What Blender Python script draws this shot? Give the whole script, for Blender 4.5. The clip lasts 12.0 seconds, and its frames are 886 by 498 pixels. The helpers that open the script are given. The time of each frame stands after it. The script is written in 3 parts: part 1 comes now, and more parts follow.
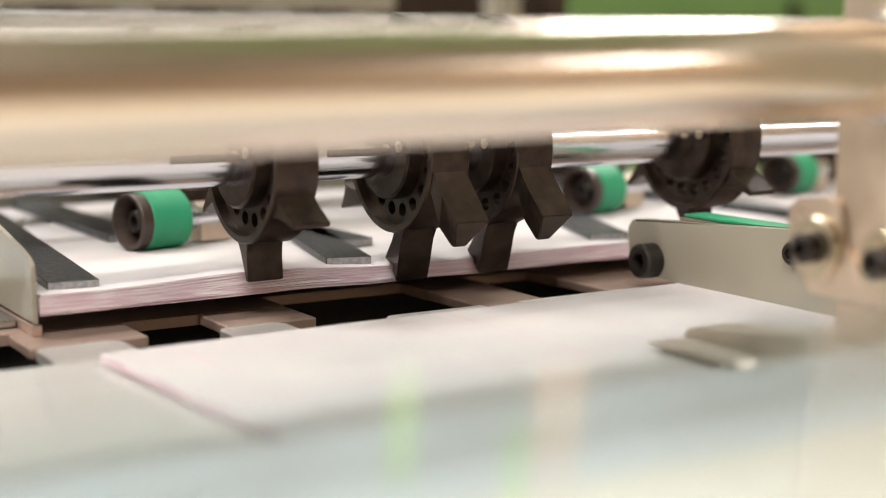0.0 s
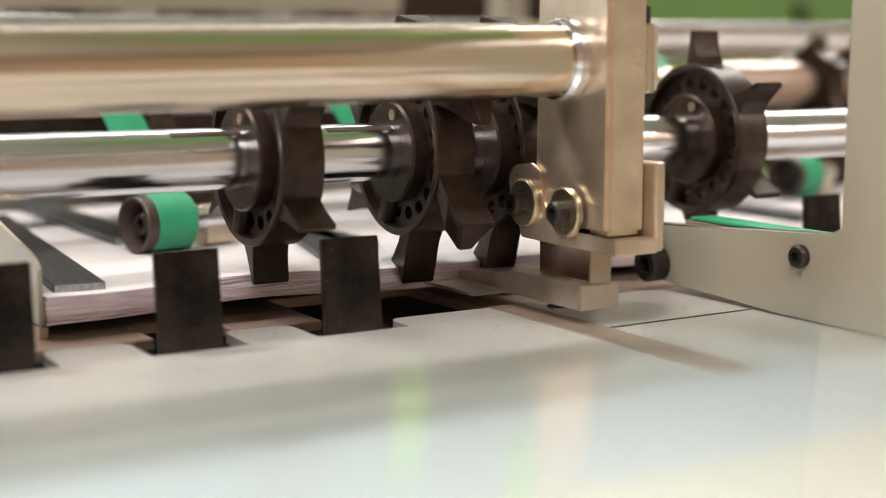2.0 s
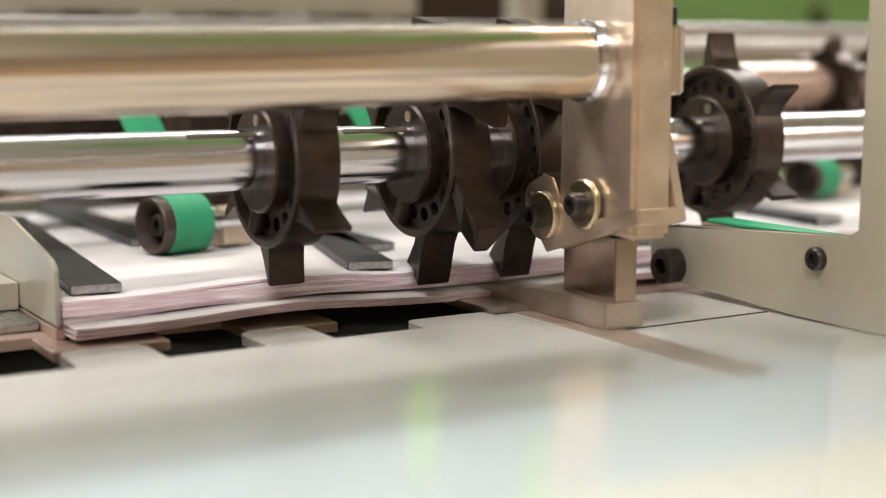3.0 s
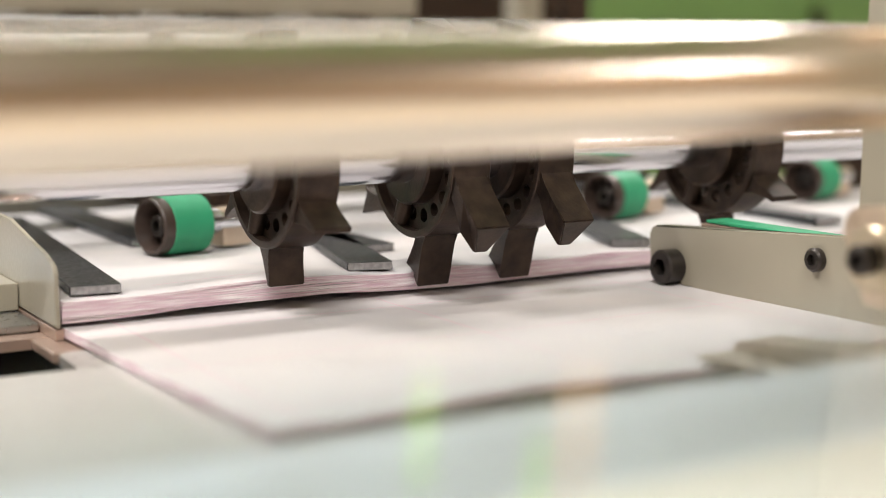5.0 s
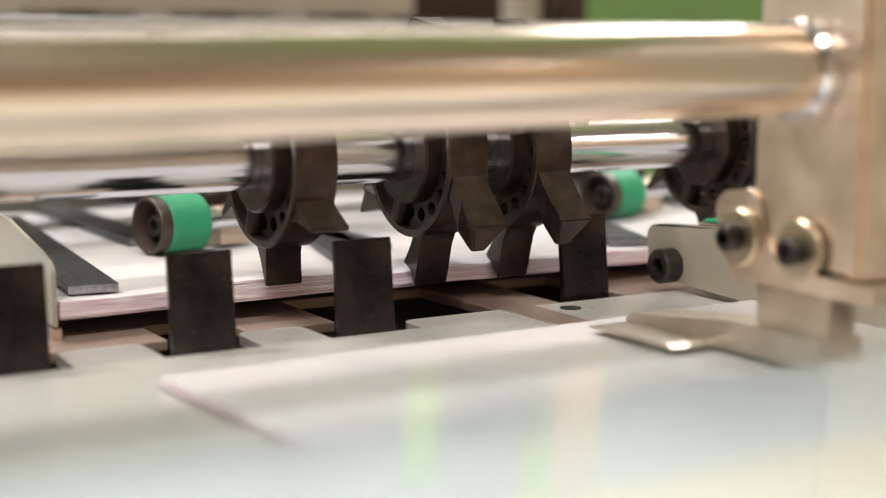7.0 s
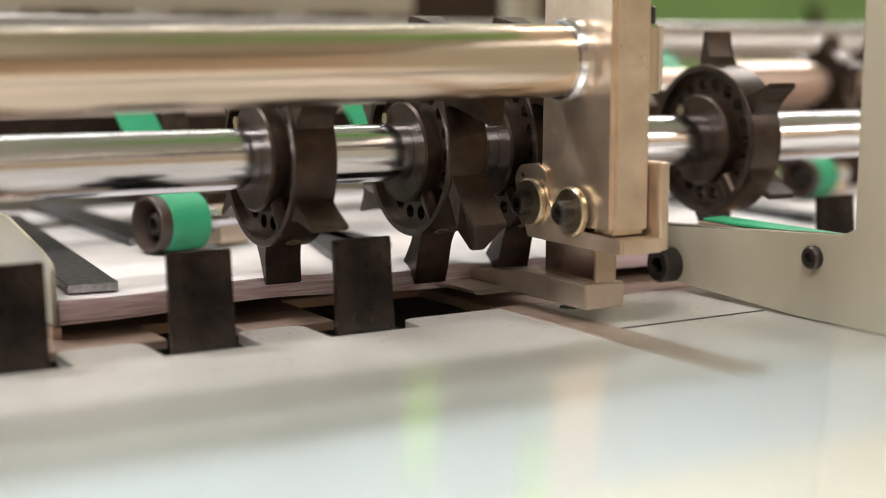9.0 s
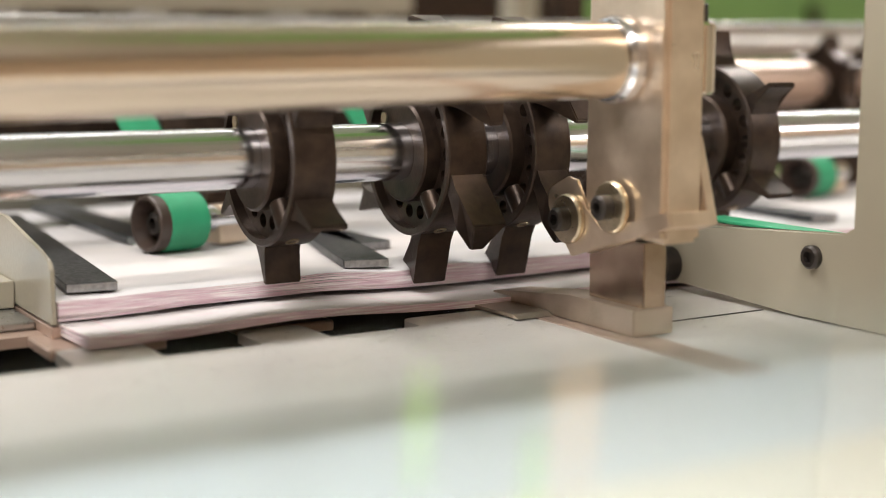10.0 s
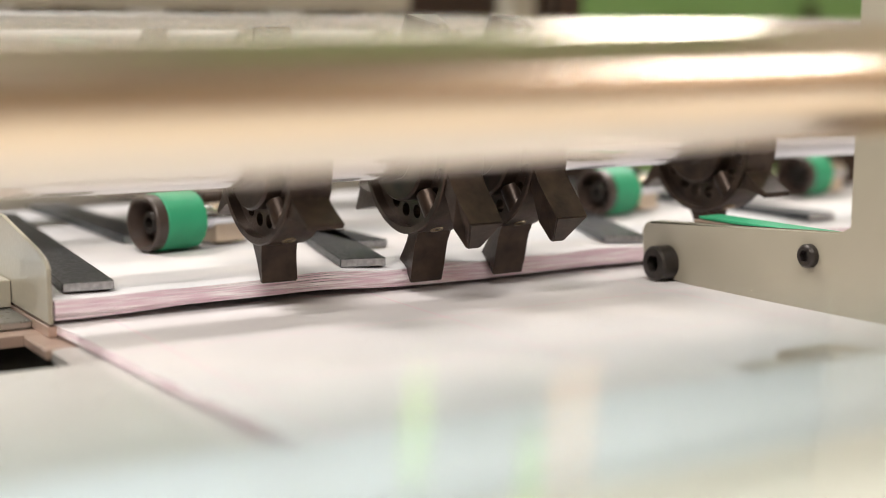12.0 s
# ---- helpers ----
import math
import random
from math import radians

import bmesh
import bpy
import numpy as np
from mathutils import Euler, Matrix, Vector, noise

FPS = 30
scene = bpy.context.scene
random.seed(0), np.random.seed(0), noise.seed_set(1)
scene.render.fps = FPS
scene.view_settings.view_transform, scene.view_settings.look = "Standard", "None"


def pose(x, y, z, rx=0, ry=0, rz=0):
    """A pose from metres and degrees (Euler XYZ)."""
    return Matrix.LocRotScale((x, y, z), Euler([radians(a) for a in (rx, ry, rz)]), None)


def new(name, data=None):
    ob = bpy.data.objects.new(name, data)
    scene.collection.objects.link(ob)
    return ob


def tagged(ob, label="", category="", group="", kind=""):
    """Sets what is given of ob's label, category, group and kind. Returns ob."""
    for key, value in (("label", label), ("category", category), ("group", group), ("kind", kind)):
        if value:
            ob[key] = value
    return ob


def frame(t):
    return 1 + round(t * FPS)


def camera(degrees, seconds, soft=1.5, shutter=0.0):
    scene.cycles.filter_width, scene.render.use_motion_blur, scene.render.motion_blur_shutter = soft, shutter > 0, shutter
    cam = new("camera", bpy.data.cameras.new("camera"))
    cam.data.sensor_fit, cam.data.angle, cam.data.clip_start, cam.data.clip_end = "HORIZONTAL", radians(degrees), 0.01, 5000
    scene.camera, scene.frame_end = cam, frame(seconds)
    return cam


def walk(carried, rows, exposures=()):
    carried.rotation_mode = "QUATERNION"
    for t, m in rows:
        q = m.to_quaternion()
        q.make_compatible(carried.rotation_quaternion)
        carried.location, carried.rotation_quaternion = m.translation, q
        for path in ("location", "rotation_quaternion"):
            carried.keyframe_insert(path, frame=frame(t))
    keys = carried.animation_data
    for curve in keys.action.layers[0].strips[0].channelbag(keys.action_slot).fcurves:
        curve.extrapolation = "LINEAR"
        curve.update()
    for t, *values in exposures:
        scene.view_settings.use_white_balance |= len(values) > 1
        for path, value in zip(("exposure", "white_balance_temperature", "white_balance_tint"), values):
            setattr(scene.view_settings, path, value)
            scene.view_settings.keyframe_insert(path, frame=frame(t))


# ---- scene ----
# The lens and the camera's small pans
cam = camera(34.82, 12.0, soft=0.85)
cam.data.dof.use_dof = True
cam.data.dof.focus_distance = 0.61
cam.data.dof.aperture_fstop = 4.3
EYE_Z = 0.112
# seconds, pan right and tilt up in thousandths of a radian
PAN = [(0.0, 7.0, -2.6), (0.5, 8.8, -2.4), (1.0, 8.0, -2.0), (1.5, 6.4, -1.4), (2.0, 2.8, -0.6), (2.5, -2.0, 0.0),
       (3.0, -8.4, 0.6), (3.2, -9.1, 0.8), (4.0, -9.2, 1.1), (4.8, -8.4, 1.2), (5.5, -7.4, 1.2), (6.0, -6.8, 1.2),
       (6.5, -6.6, 1.0), (7.2, -6.3, 0.4), (8.0, -6.2, 0.1), (9.0, -6.1, -0.2), (9.5, -5.9, -0.4), (10.0, -5.5, -0.6),
       (10.5, -4.8, -1.0), (11.0, -4.0, -1.2), (11.5, -3.6, -1.2), (12.0, -3.2, -1.4)]
walk(cam, [(t, pose(0, 0, EYE_Z, 82.0 + math.degrees(v / 1000), 0, -31.3 - math.degrees(u / 1000))) for t, u, v in PAN])

# ---- light ----
world = bpy.data.worlds.new("hall_air")
scene.world = world
world.use_nodes = True
world.node_tree.nodes["Background"].inputs[0].default_value = (0.9, 0.95, 1.0, 1)
world.node_tree.nodes["Background"].inputs[1].default_value = 0.15


def ceiling_lamp(x, y, z, sx, sy, watts, colour=(1.0, 0.93, 0.82)):
    data = bpy.data.lights.new("fluorescent_light", "AREA")
    data.shape, data.size, data.size_y, data.energy, data.color = "RECTANGLE", sx, sy, watts, colour
    ob = new("fluorescent_light", data)
    ob.matrix_world = pose(x, y, z)
    return ob


# all lamps are unseen; the third is an added fill, kept off the rod's reflection
LAMPS = [(-0.9, 1.5, 58), (1.2, 2.4, 14), (-0.6, -0.8, 64), (2.8, 2.0, 108), (3.5, -2.4, 62)]
for lx, ly, watts in LAMPS:
    ceiling_lamp(lx, ly, 2.05, 1.5, 0.28, watts, (1.0, 0.945, 0.90))
scene.view_settings.exposure = 0.08


# ---- materials ----
def material(name, base, rough=0.5, metal=0.0, second=None, scale=30.0, mix=0.5, fine=400.0, bump=0.05, stretch=(1, 1, 1),
             rough_var=0.1, coat=0.0, detail=6.0):
    m = bpy.data.materials.new(name)
    m.use_nodes = True
    nt = m.node_tree
    b = nt.nodes["Principled BSDF"]
    tc = nt.nodes.new("ShaderNodeTexCoord")
    mp = nt.nodes.new("ShaderNodeMapping")
    mp.inputs["Scale"].default_value = stretch
    nt.links.new(tc.outputs["Object"], mp.inputs["Vector"])
    n1 = nt.nodes.new("ShaderNodeTexNoise")
    n1.inputs["Scale"].default_value, n1.inputs["Detail"].default_value = scale, detail
    n2 = nt.nodes.new("ShaderNodeTexNoise")
    n2.inputs["Scale"].default_value, n2.inputs["Detail"].default_value = fine, 4.0
    for n in (n1, n2):
        nt.links.new(mp.outputs["Vector"], n.inputs["Vector"])
    ramp = nt.nodes.new("ShaderNodeValToRGB")
    ramp.color_ramp.elements[0].position, ramp.color_ramp.elements[1].position = 0.5 - 0.25 * mix, 0.5 + 0.35 * mix
    second = second or tuple(v * 0.72 for v in base)
    ramp.color_ramp.elements[0].color = (*second, 1)
    ramp.color_ramp.elements[1].color = (*base, 1)
    nt.links.new(n1.outputs["Fac"], ramp.inputs["Fac"])
    nt.links.new(ramp.outputs["Color"], b.inputs["Base Color"])
    rr = nt.nodes.new("ShaderNodeMapRange")
    rr.inputs["To Min"].default_value, rr.inputs["To Max"].default_value = max(0.02, rough - rough_var), min(1, rough + rough_var)
    nt.links.new(n2.outputs["Fac"], rr.inputs["Value"])
    nt.links.new(rr.outputs["Result"], b.inputs["Roughness"])
    if bump:
        bp = nt.nodes.new("ShaderNodeBump")
        bp.inputs["Strength"].default_value, bp.inputs["Distance"].default_value = bump, 0.0006
        nt.links.new(n2.outputs["Fac"], bp.inputs["Height"])
        nt.links.new(bp.outputs["Normal"], b.inputs["Normal"])
    b.inputs["Metallic"].default_value = metal
    b.inputs["Coat Weight"].default_value = coat
    return m


CHROME = material("chrome_steel", (0.80, 0.82, 0.86), 0.17, 1.0, (0.66, 0.67, 0.71), 90, 0.6, 620, 0.22, (0.012, 1, 1), 0.05)
ROD = material("nickel_rod", (0.70, 0.615, 0.52), 0.21, 1.0, (0.68, 0.59, 0.49), 9, 0.9, 300, 0.0, (0.3, 1, 1), 0.03)
NICKEL = material("dull_nickel", (0.84, 0.71, 0.57), 0.33, 0.85, (0.60, 0.48, 0.36), 60, 0.8, 70, 0.45, rough_var=0.13, detail=9)
BRASS = material("brass_washer", (0.72, 0.64, 0.49), 0.30, 1.0, (0.52, 0.43, 0.29), 90, 0.8, 900, 0.06)
JAW_STEEL = material("polished_jaw", (0.52, 0.42, 0.33), 0.20, 1.0, (0.36, 0.27, 0.20), 60, 0.8, 200, 0.05, rough_var=0.10)
# lighter copy of the jaw metal: its bright reflection and haze put into colour
JAW_PALE = material("lit_jaw_nose", (0.60, 0.52, 0.44), 0.38, 0.9, (0.42, 0.35, 0.28), 60, 0.8, 200, 0.05, rough_var=0.10)
TAN = material("tan_boarded_wall", (0.50, 0.36, 0.24), 0.7, 0.0, (0.40, 0.28, 0.18), 3, 0.8, 60, 0.1)
BLACK = material("blackened_steel", (0.072, 0.047, 0.033), 0.37, 0.6, (0.026, 0.017, 0.013), 120, 0.8, 900, 0.12, rough_var=0.14)
BOLT = material("black_oxide_bolt", (0.055, 0.046, 0.041), 0.36, 0.5, (0.030, 0.026, 0.023), 200, 0.8, 1200, 0.1)
STOP = material("worn_black_stop", (0.009, 0.007, 0.006), 0.30, 0.7, (0.040, 0.030, 0.024), 42, 0.35, 400, 0.05, rough_var=0.13)
BAR = material("hammered_flat_bar", (0.100, 0.105, 0.112), 0.38, 0.8, (0.040, 0.042, 0.046), 260, 0.7, 650, 0.55, rough_var=0.16)
BAR_END = material("sawn_bar_end", (0.55, 0.55, 0.56), 0.35, 1.0, (0.30, 0.30, 0.31), 500, 0.8, 1500, 0.15)
CREAM = material("cream_enamel", (0.385, 0.355, 0.28), 0.36, 0.0, (0.345, 0.315, 0.245), 14, 0.8, 500, 0.06, coat=0.25)
TABLE = material("grey_delivery_plate", (0.72, 0.70, 0.675), 0.30, 0.25, (0.61, 0.59, 0.56), 18, 0.9, 500, 0.05, (0.4, 1, 1), 0.08)
COPPERED = material("brown_feed_plate", (0.56, 0.43, 0.36), 0.30, 0.45, (0.40, 0.29, 0.23), 35, 0.9, 500, 0.01, (0.3, 1, 1), 0.06)
COVER = material("pale_blue_cover", (0.78, 0.805, 0.83), 0.32, 0.15, (0.69, 0.72, 0.75), 14, 0.9, 500, 0.05, (0.4, 1, 1), 0.08)
WARM = material("warm_cream_paint", (0.88, 0.81, 0.70), 0.42, 0.0, (0.83, 0.755, 0.64), 10, 0.8, 500, 0.05)
LEAF_GREEN = material("light_green_paint", (0.42, 0.72, 0.26), 0.5, 0.0, (0.36, 0.64, 0.22), 4, 0.8, 200, 0.05)
# strong colours of the added tabs, meant for their streaks in the clear guard
TAB_GREEN = material("yellow_green_streak_tab", (0.52, 0.86, 0.16), 0.45, 0.0, (0.44, 0.78, 0.13), 9, 0.8, 300, 0.03)
TAB_SAND = material("sand_streak_tab", (0.95, 0.70, 0.42), 0.45, 0.0, (0.88, 0.62, 0.36), 9, 0.8, 300, 0.03)
GREEN = material("green_rubber", (0.030, 0.34, 0.165), 0.62, 0.0, (0.024, 0.27, 0.13), 60, 0.7, 900, 0.1)
HUB = material("brown_plastic_hub", (0.065, 0.045, 0.036), 0.40, 0.0, (0.045, 0.030, 0.024), 90, 0.7, 900, 0.08)
PAPER = material("white_sheet", (0.68, 0.63, 0.62), 0.80, 0.0, (0.53, 0.53, 0.545), 13, 0.6, 700, 0.03, (0.6, 1.5, 1))
EDGE = material("sheet_edges", (0.93, 0.87, 0.88), 0.88, 0.0, (0.70, 0.50, 0.58), 50, 0.42, 900, 0.3, (1, 1, 26), detail=8)
WHITE = material("white_enamel", (0.86, 0.86, 0.85), 0.3, 0.0, (0.80, 0.80, 0.79), 20, 0.8, 500, 0.03, coat=0.4)
PRINT = material("printed_sheet", (0.69, 0.64, 0.625), 0.80, 0.0, (0.56, 0.54, 0.55), 11, 0.7, 700, 0.03)


def print_lines(m):
    """Thin pale pink frame lines of a printed sheet, counted from the sheet's corner."""
    nt = m.node_tree
    b, tc = nt.nodes["Principled BSDF"], nt.nodes["Texture Coordinate"]
    sep = nt.nodes.new("ShaderNodeSeparateXYZ")
    nt.links.new(tc.outputs["Object"], sep.inputs[0])
    total = None
    for axis, period, first in (("X", 0.118, 0.013), ("Y", 0.069, 0.022)):
        sub = nt.nodes.new("ShaderNodeMath")
        sub.operation = "SUBTRACT"
        nt.links.new(sep.outputs[axis], sub.inputs[0])
        sub.inputs[1].default_value = first
        mod = nt.nodes.new("ShaderNodeMath")
        mod.operation = "PINGPONG"
        nt.links.new(sub.outputs[0], mod.inputs[0])
        mod.inputs[1].default_value = period / 2
        less = nt.nodes.new("ShaderNodeMath")
        less.operation = "LESS_THAN"
        nt.links.new(mod.outputs[0], less.inputs[0])
        less.inputs[1].default_value = 0.00035
        if total is None:
            total = less
        else:
            mx = nt.nodes.new("ShaderNodeMath")
            mx.operation = "MAXIMUM"
            nt.links.new(total.outputs[0], mx.inputs[0])
            nt.links.new(less.outputs[0], mx.inputs[1])
            total = mx
    mix = nt.nodes.new("ShaderNodeMix")
    mix.data_type = "RGBA"
    nt.links.new(total.outputs[0], mix.inputs["Factor"])
    old = b.inputs["Base Color"].links[0].from_socket
    nt.links.new(old, mix.inputs["A"])
    mix.inputs["B"].default_value = (0.68, 0.47, 0.53, 1)
    nt.links.new(mix.outputs["Result"], b.inputs["Base Color"])


print_lines(PRINT)
# near-black: shade of the pit and hole put into colour; also the joint
PIT = material("pit_shade_joint_black", (0.010, 0.009, 0.008), 0.7, 0.0, (0.006, 0.006, 0.005), 30, 0.8, 300, 0.1)
PAINT_GREEN = material("green_machine_paint", (0.20, 0.37, 0.11), 0.4, 0.0, (0.17, 0.32, 0.095), 6, 0.8, 200, 0.05)
GREY = material("grey_aluminium", (0.55, 0.56, 0.56), 0.3, 0.9, (0.45, 0.46, 0.46), 12, 0.8, 400, 0.05)
WALL = material("hall_wall_plaster", (0.72, 0.68, 0.60), 0.8, 0.0, (0.66, 0.62, 0.54), 2, 0.8, 60, 0.1)
FLOOR = material("hall_floor_concrete", (0.33, 0.31, 0.28), 0.6, 0.0, (0.24, 0.23, 0.21), 3, 0.8, 60, 0.1)


def plexi_material():
    m = bpy.data.materials.new("clear_guard")
    m.use_nodes = True
    nt = m.node_tree
    nt.nodes.remove(nt.nodes["Principled BSDF"])
    out = nt.nodes["Material Output"]
    tr = nt.nodes.new("ShaderNodeBsdfTransparent")
    tr.inputs[0].default_value = (0.93, 0.985, 1.0, 1)
    gl = nt.nodes.new("ShaderNodeBsdfGlossy")
    gl.inputs["Roughness"].default_value = 0.09
    fr = nt.nodes.new("ShaderNodeMath")
    lw = nt.nodes.new("ShaderNodeLayerWeight")
    lw.inputs["Blend"].default_value = 0.5
    fr.operation = "POWER"
    nt.links.new(lw.outputs["Facing"], fr.inputs[0])
    fr.inputs[1].default_value = 3.2
    mx = nt.nodes.new("ShaderNodeMixShader")
    nt.links.new(fr.outputs[0], mx.inputs[0])
    nt.links.new(tr.outputs[0], mx.inputs[1])
    nt.links.new(gl.outputs[0], mx.inputs[2])
    nt.links.new(mx.outputs[0], out.inputs["Surface"])
    return m


PLEXI = plexi_material()


# glow of the added windows: pale blue fill and something bright for metal to mirror
def window_glow_material():
    m = bpy.data.materials.new("added_window_glow")
    m.use_nodes = True
    b = m.node_tree.nodes["Principled BSDF"]
    b.inputs["Base Color"].default_value = (0.2, 0.2, 0.2, 1)
    b.inputs["Emission Color"].default_value = (0.86, 0.95, 1.0, 1)
    b.inputs["Emission Strength"].default_value = 3.1
    return m


WINDOW_GLOW = window_glow_material()


# ---- mesh helpers ----
def finish(bm, name, mats, smooth=20.0):
    bmesh.ops.recalc_face_normals(bm, faces=bm.faces)
    me = bpy.data.meshes.new(name)
    bm.to_mesh(me)
    bm.free()
    for m in (mats if isinstance(mats, (list, tuple)) else [mats]):
        me.materials.append(m)
    if smooth:
        me.shade_smooth()
        me.set_sharp_from_angle(angle=radians(smooth))
    return me


def part(name, bm, mat, parent, label="", at=None):
    ob = new(name, finish(bm, name, mat))
    ob.parent = parent
    if at is not None:
        ob.matrix_basis = at
    return tagged(ob, label) if label else ob


def thing(name, label, category, at=None, group="", kind=""):
    ob = new(name)
    ob.empty_display_size = 0.01
    if at is not None:
        ob.matrix_basis = at
    return tagged(ob, label, category, group, kind)


def solid(name, bm, mat, label, category, group="", kind="", at=None):
    ob = new(name, finish(bm, name, mat))
    if at is not None:
        ob.matrix_basis = at
    return tagged(ob, label, category, group, kind)


def box(bm, x0, x1, y0, y1, z0, z1, bevel=0.0, seg=2):
    vs = [bm.verts.new((x, y, z)) for x in (x0, x1) for y in (y0, y1) for z in (z0, z1)]
    faces = [bm.faces.new([vs[i] for i in q]) for q in
             ((0, 1, 3, 2), (4, 6, 7, 5), (0, 4, 5, 1), (2, 3, 7, 6), (0, 2, 6, 4), (1, 5, 7, 3))]
    if bevel:
        edges = {e for f in faces for e in f.edges}
        bmesh.ops.bevel(bm, geom=list(edges), offset=bevel, segments=seg, affect="EDGES", profile=0.5)
    return bm


def lathe(bm, profile, seg=48, axis="x", centre=(0, 0, 0), closed=True):
    """Turn a profile of (along, radius) round an axis; closed joins the last point to the first."""
    rings = []
    for a, r in profile:
        ring = []
        for i in range(seg):
            w = 2 * math.pi * i / seg
            p, q = r * math.cos(w), r * math.sin(w)
            v = {"x": (a, p, q), "y": (p, a, q), "z": (p, q, a)}[axis]
            ring.append(bm.verts.new([v[k] + centre[k] for k in range(3)]))
        rings.append(ring)
    n = len(rings)
    for j in range(n if closed else n - 1):
        u, w = rings[j], rings[(j + 1) % n]
        for i in range(seg):
            bm.faces.new((u[i], u[(i + 1) % seg], w[(i + 1) % seg], w[i]))
    if not closed:
        bm.faces.new(rings[0])
        bm.faces.new(rings[-1])
    return bm


def rod(bm, x0, x1, r, centre=(0, 0), seg=48, ch=0.0008, axis="x"):
    c = {"x": (0, *centre), "y": (centre[0], 0, centre[1]), "z": (*centre, 0)}[axis]
    return lathe(bm, [(x0, r - ch), (x0 + ch, r), (x1 - ch, r), (x1, r - ch)], seg, axis, c, False)


def prism(bm, outline, x0, x1, bevel=0.0):
    """A plate with an outline in y, z between two x."""
    a = [bm.verts.new((x0, y, z)) for y, z in outline]
    b = [bm.verts.new((x1, y, z)) for y, z in outline]
    n = len(outline)
    fs = [bm.faces.new(a), bm.faces.new(b[::-1])]
    fs += [bm.faces.new((a[i], b[i], b[(i + 1) % n], a[(i + 1) % n])) for i in range(n)]
    if bevel:
        bmesh.ops.bevel(bm, geom=list({e for f in fs for e in f.edges}), offset=bevel, segments=2, affect="EDGES")
    return bm


def rounded(cy, cz, r, a0, a1, n=6):
    return [(cy + r * math.cos(radians(a0 + (a1 - a0) * i / n)), cz + r * math.sin(radians(a0 + (a1 - a0) * i / n))) for i in range(n + 1)]


def cap_screw(bm, x, y, z, r, length, socket=0.5):
    """A cap screw that points towards -x, with its hexagon socket."""
    seg = 24
    prof = [(x, r), (x - length + 0.001, r), (x - length, r - 0.001)]
    rings = []
    for a, rr in prof:
        rings.append([bm.verts.new((a, y + rr * math.cos(2 * math.pi * i / seg), z + rr * math.sin(2 * math.pi * i / seg))) for i in range(seg)])
    for u, w in zip(rings, rings[1:]):
        for i in range(seg):
            bm.faces.new((u[i], u[(i + 1) % seg], w[(i + 1) % seg], w[i]))
    hexr, ins = r * socket, []
    for depth in (-length, -length * 0.4):
        ring = []
        for i in range(seg):
            w = 2 * math.pi * i / seg
            k = hexr * math.cos(math.pi / 6) / math.cos((w % (math.pi / 3)) - math.pi / 6)
            ring.append(bm.verts.new((x + depth, y + k * math.cos(w), z + k * math.sin(w))))
        ins.append(ring)
    for u, w in ((rings[-1], ins[0]), (ins[0], ins[1])):
        for i in range(seg):
            bm.faces.new((u[i], u[(i + 1) % seg], w[(i + 1) % seg], w[i]))
    bm.faces.new(ins[1])
    bm.faces.new(rings[0])
    return bm


def sheet_slab(x0, x1, y0, y1, z0, z1, nx, ny, wave):
    """Sheets lying on one another: a slab whose faces follow a gentle wave; its sides take the second material."""
    bm = bmesh.new()
    g = {}
    for k, z in enumerate((z0, z1)):
        for i in range(nx + 1):
            for j in range(ny + 1):
                x, y = x0 + (x1 - x0) * i / nx, y0 + (y1 - y0) * j / ny
                g[k, i, j] = bm.verts.new((x, y, z + wave(x, y, k)))
    for k in (0, 1):
        for i in range(nx):
            for j in range(ny):
                bm.faces.new((g[k, i, j], g[k, i + 1, j], g[k, i + 1, j + 1], g[k, i, j + 1]))
    rim = [(i, 0) for i in range(nx)] + [(nx, j) for j in range(ny)] + [(i, ny) for i in range(nx, 0, -1)] + [(0, j) for j in range(ny, 0, -1)]
    for p, q in zip(rim, rim[1:] + rim[:1]):
        f = bm.faces.new((g[(0, *p)], g[(0, *q)], g[(1, *q)], g[(1, *p)]))
        f.material_index = 1
    return bm


# ---- the hall ----
def hall():
    for name, b in (("wall_north", (-4, 6, 6, 6.2, -0.9, 2.6)), ("wall_south", (-4, 6, -3.2, -3, -0.9, 2.6)),
                    ("wall_west", (-4.2, -4, -3.2, 6.2, -0.9, 2.6)), ("wall_east", (6, 6.2, -3.2, 6.2, -0.9, 2.6))):
        solid(name, box(bmesh.new(), *b), TAN if name == "wall_south" else WALL, "cream plastered wall of the print hall", "wall", kind="structure")
    solid("floor", box(bmesh.new(), -4.2, 6.2, -3.2, 6.2, -1.1, -0.9), FLOOR, "worn grey concrete hall floor", "floor", kind="structure")
    solid("ceiling", box(bmesh.new(), -4.2, 6.2, -3.2, 6.2, 2.6, 2.8), WALL, "pale plain ceiling of the print hall", "ceiling", kind="structure")
    # unseen green box, added so the rod's top mirrors a green band
    solid("green_reflection_box", box(bmesh.new(), 0.95, 2.05, -0.22, 0.66, 2.2, 2.598, 0.01), LEAF_GREEN, "unseen wide light green box under the ceiling, added for the rod's reflection", "duct", kind="structure")
    for lx, ly, watts in LAMPS:
        lamp = thing("ceiling_lamp", "unseen long white fluorescent ceiling lamp fitting", "lamp", pose(lx, ly, 2.1), "hall lamps")
        part("housing", box(bmesh.new(), -0.8, 0.8, -0.17, 0.17, -0.02, 0.05, 0.01), CREAM, lamp)
        for sx in (-0.6, 0.6):
            part("hanger", rod(bmesh.new(), 0.05, 0.5, 0.006, (sx, 0), 12, 0.001, "z"), GREY, lamp)


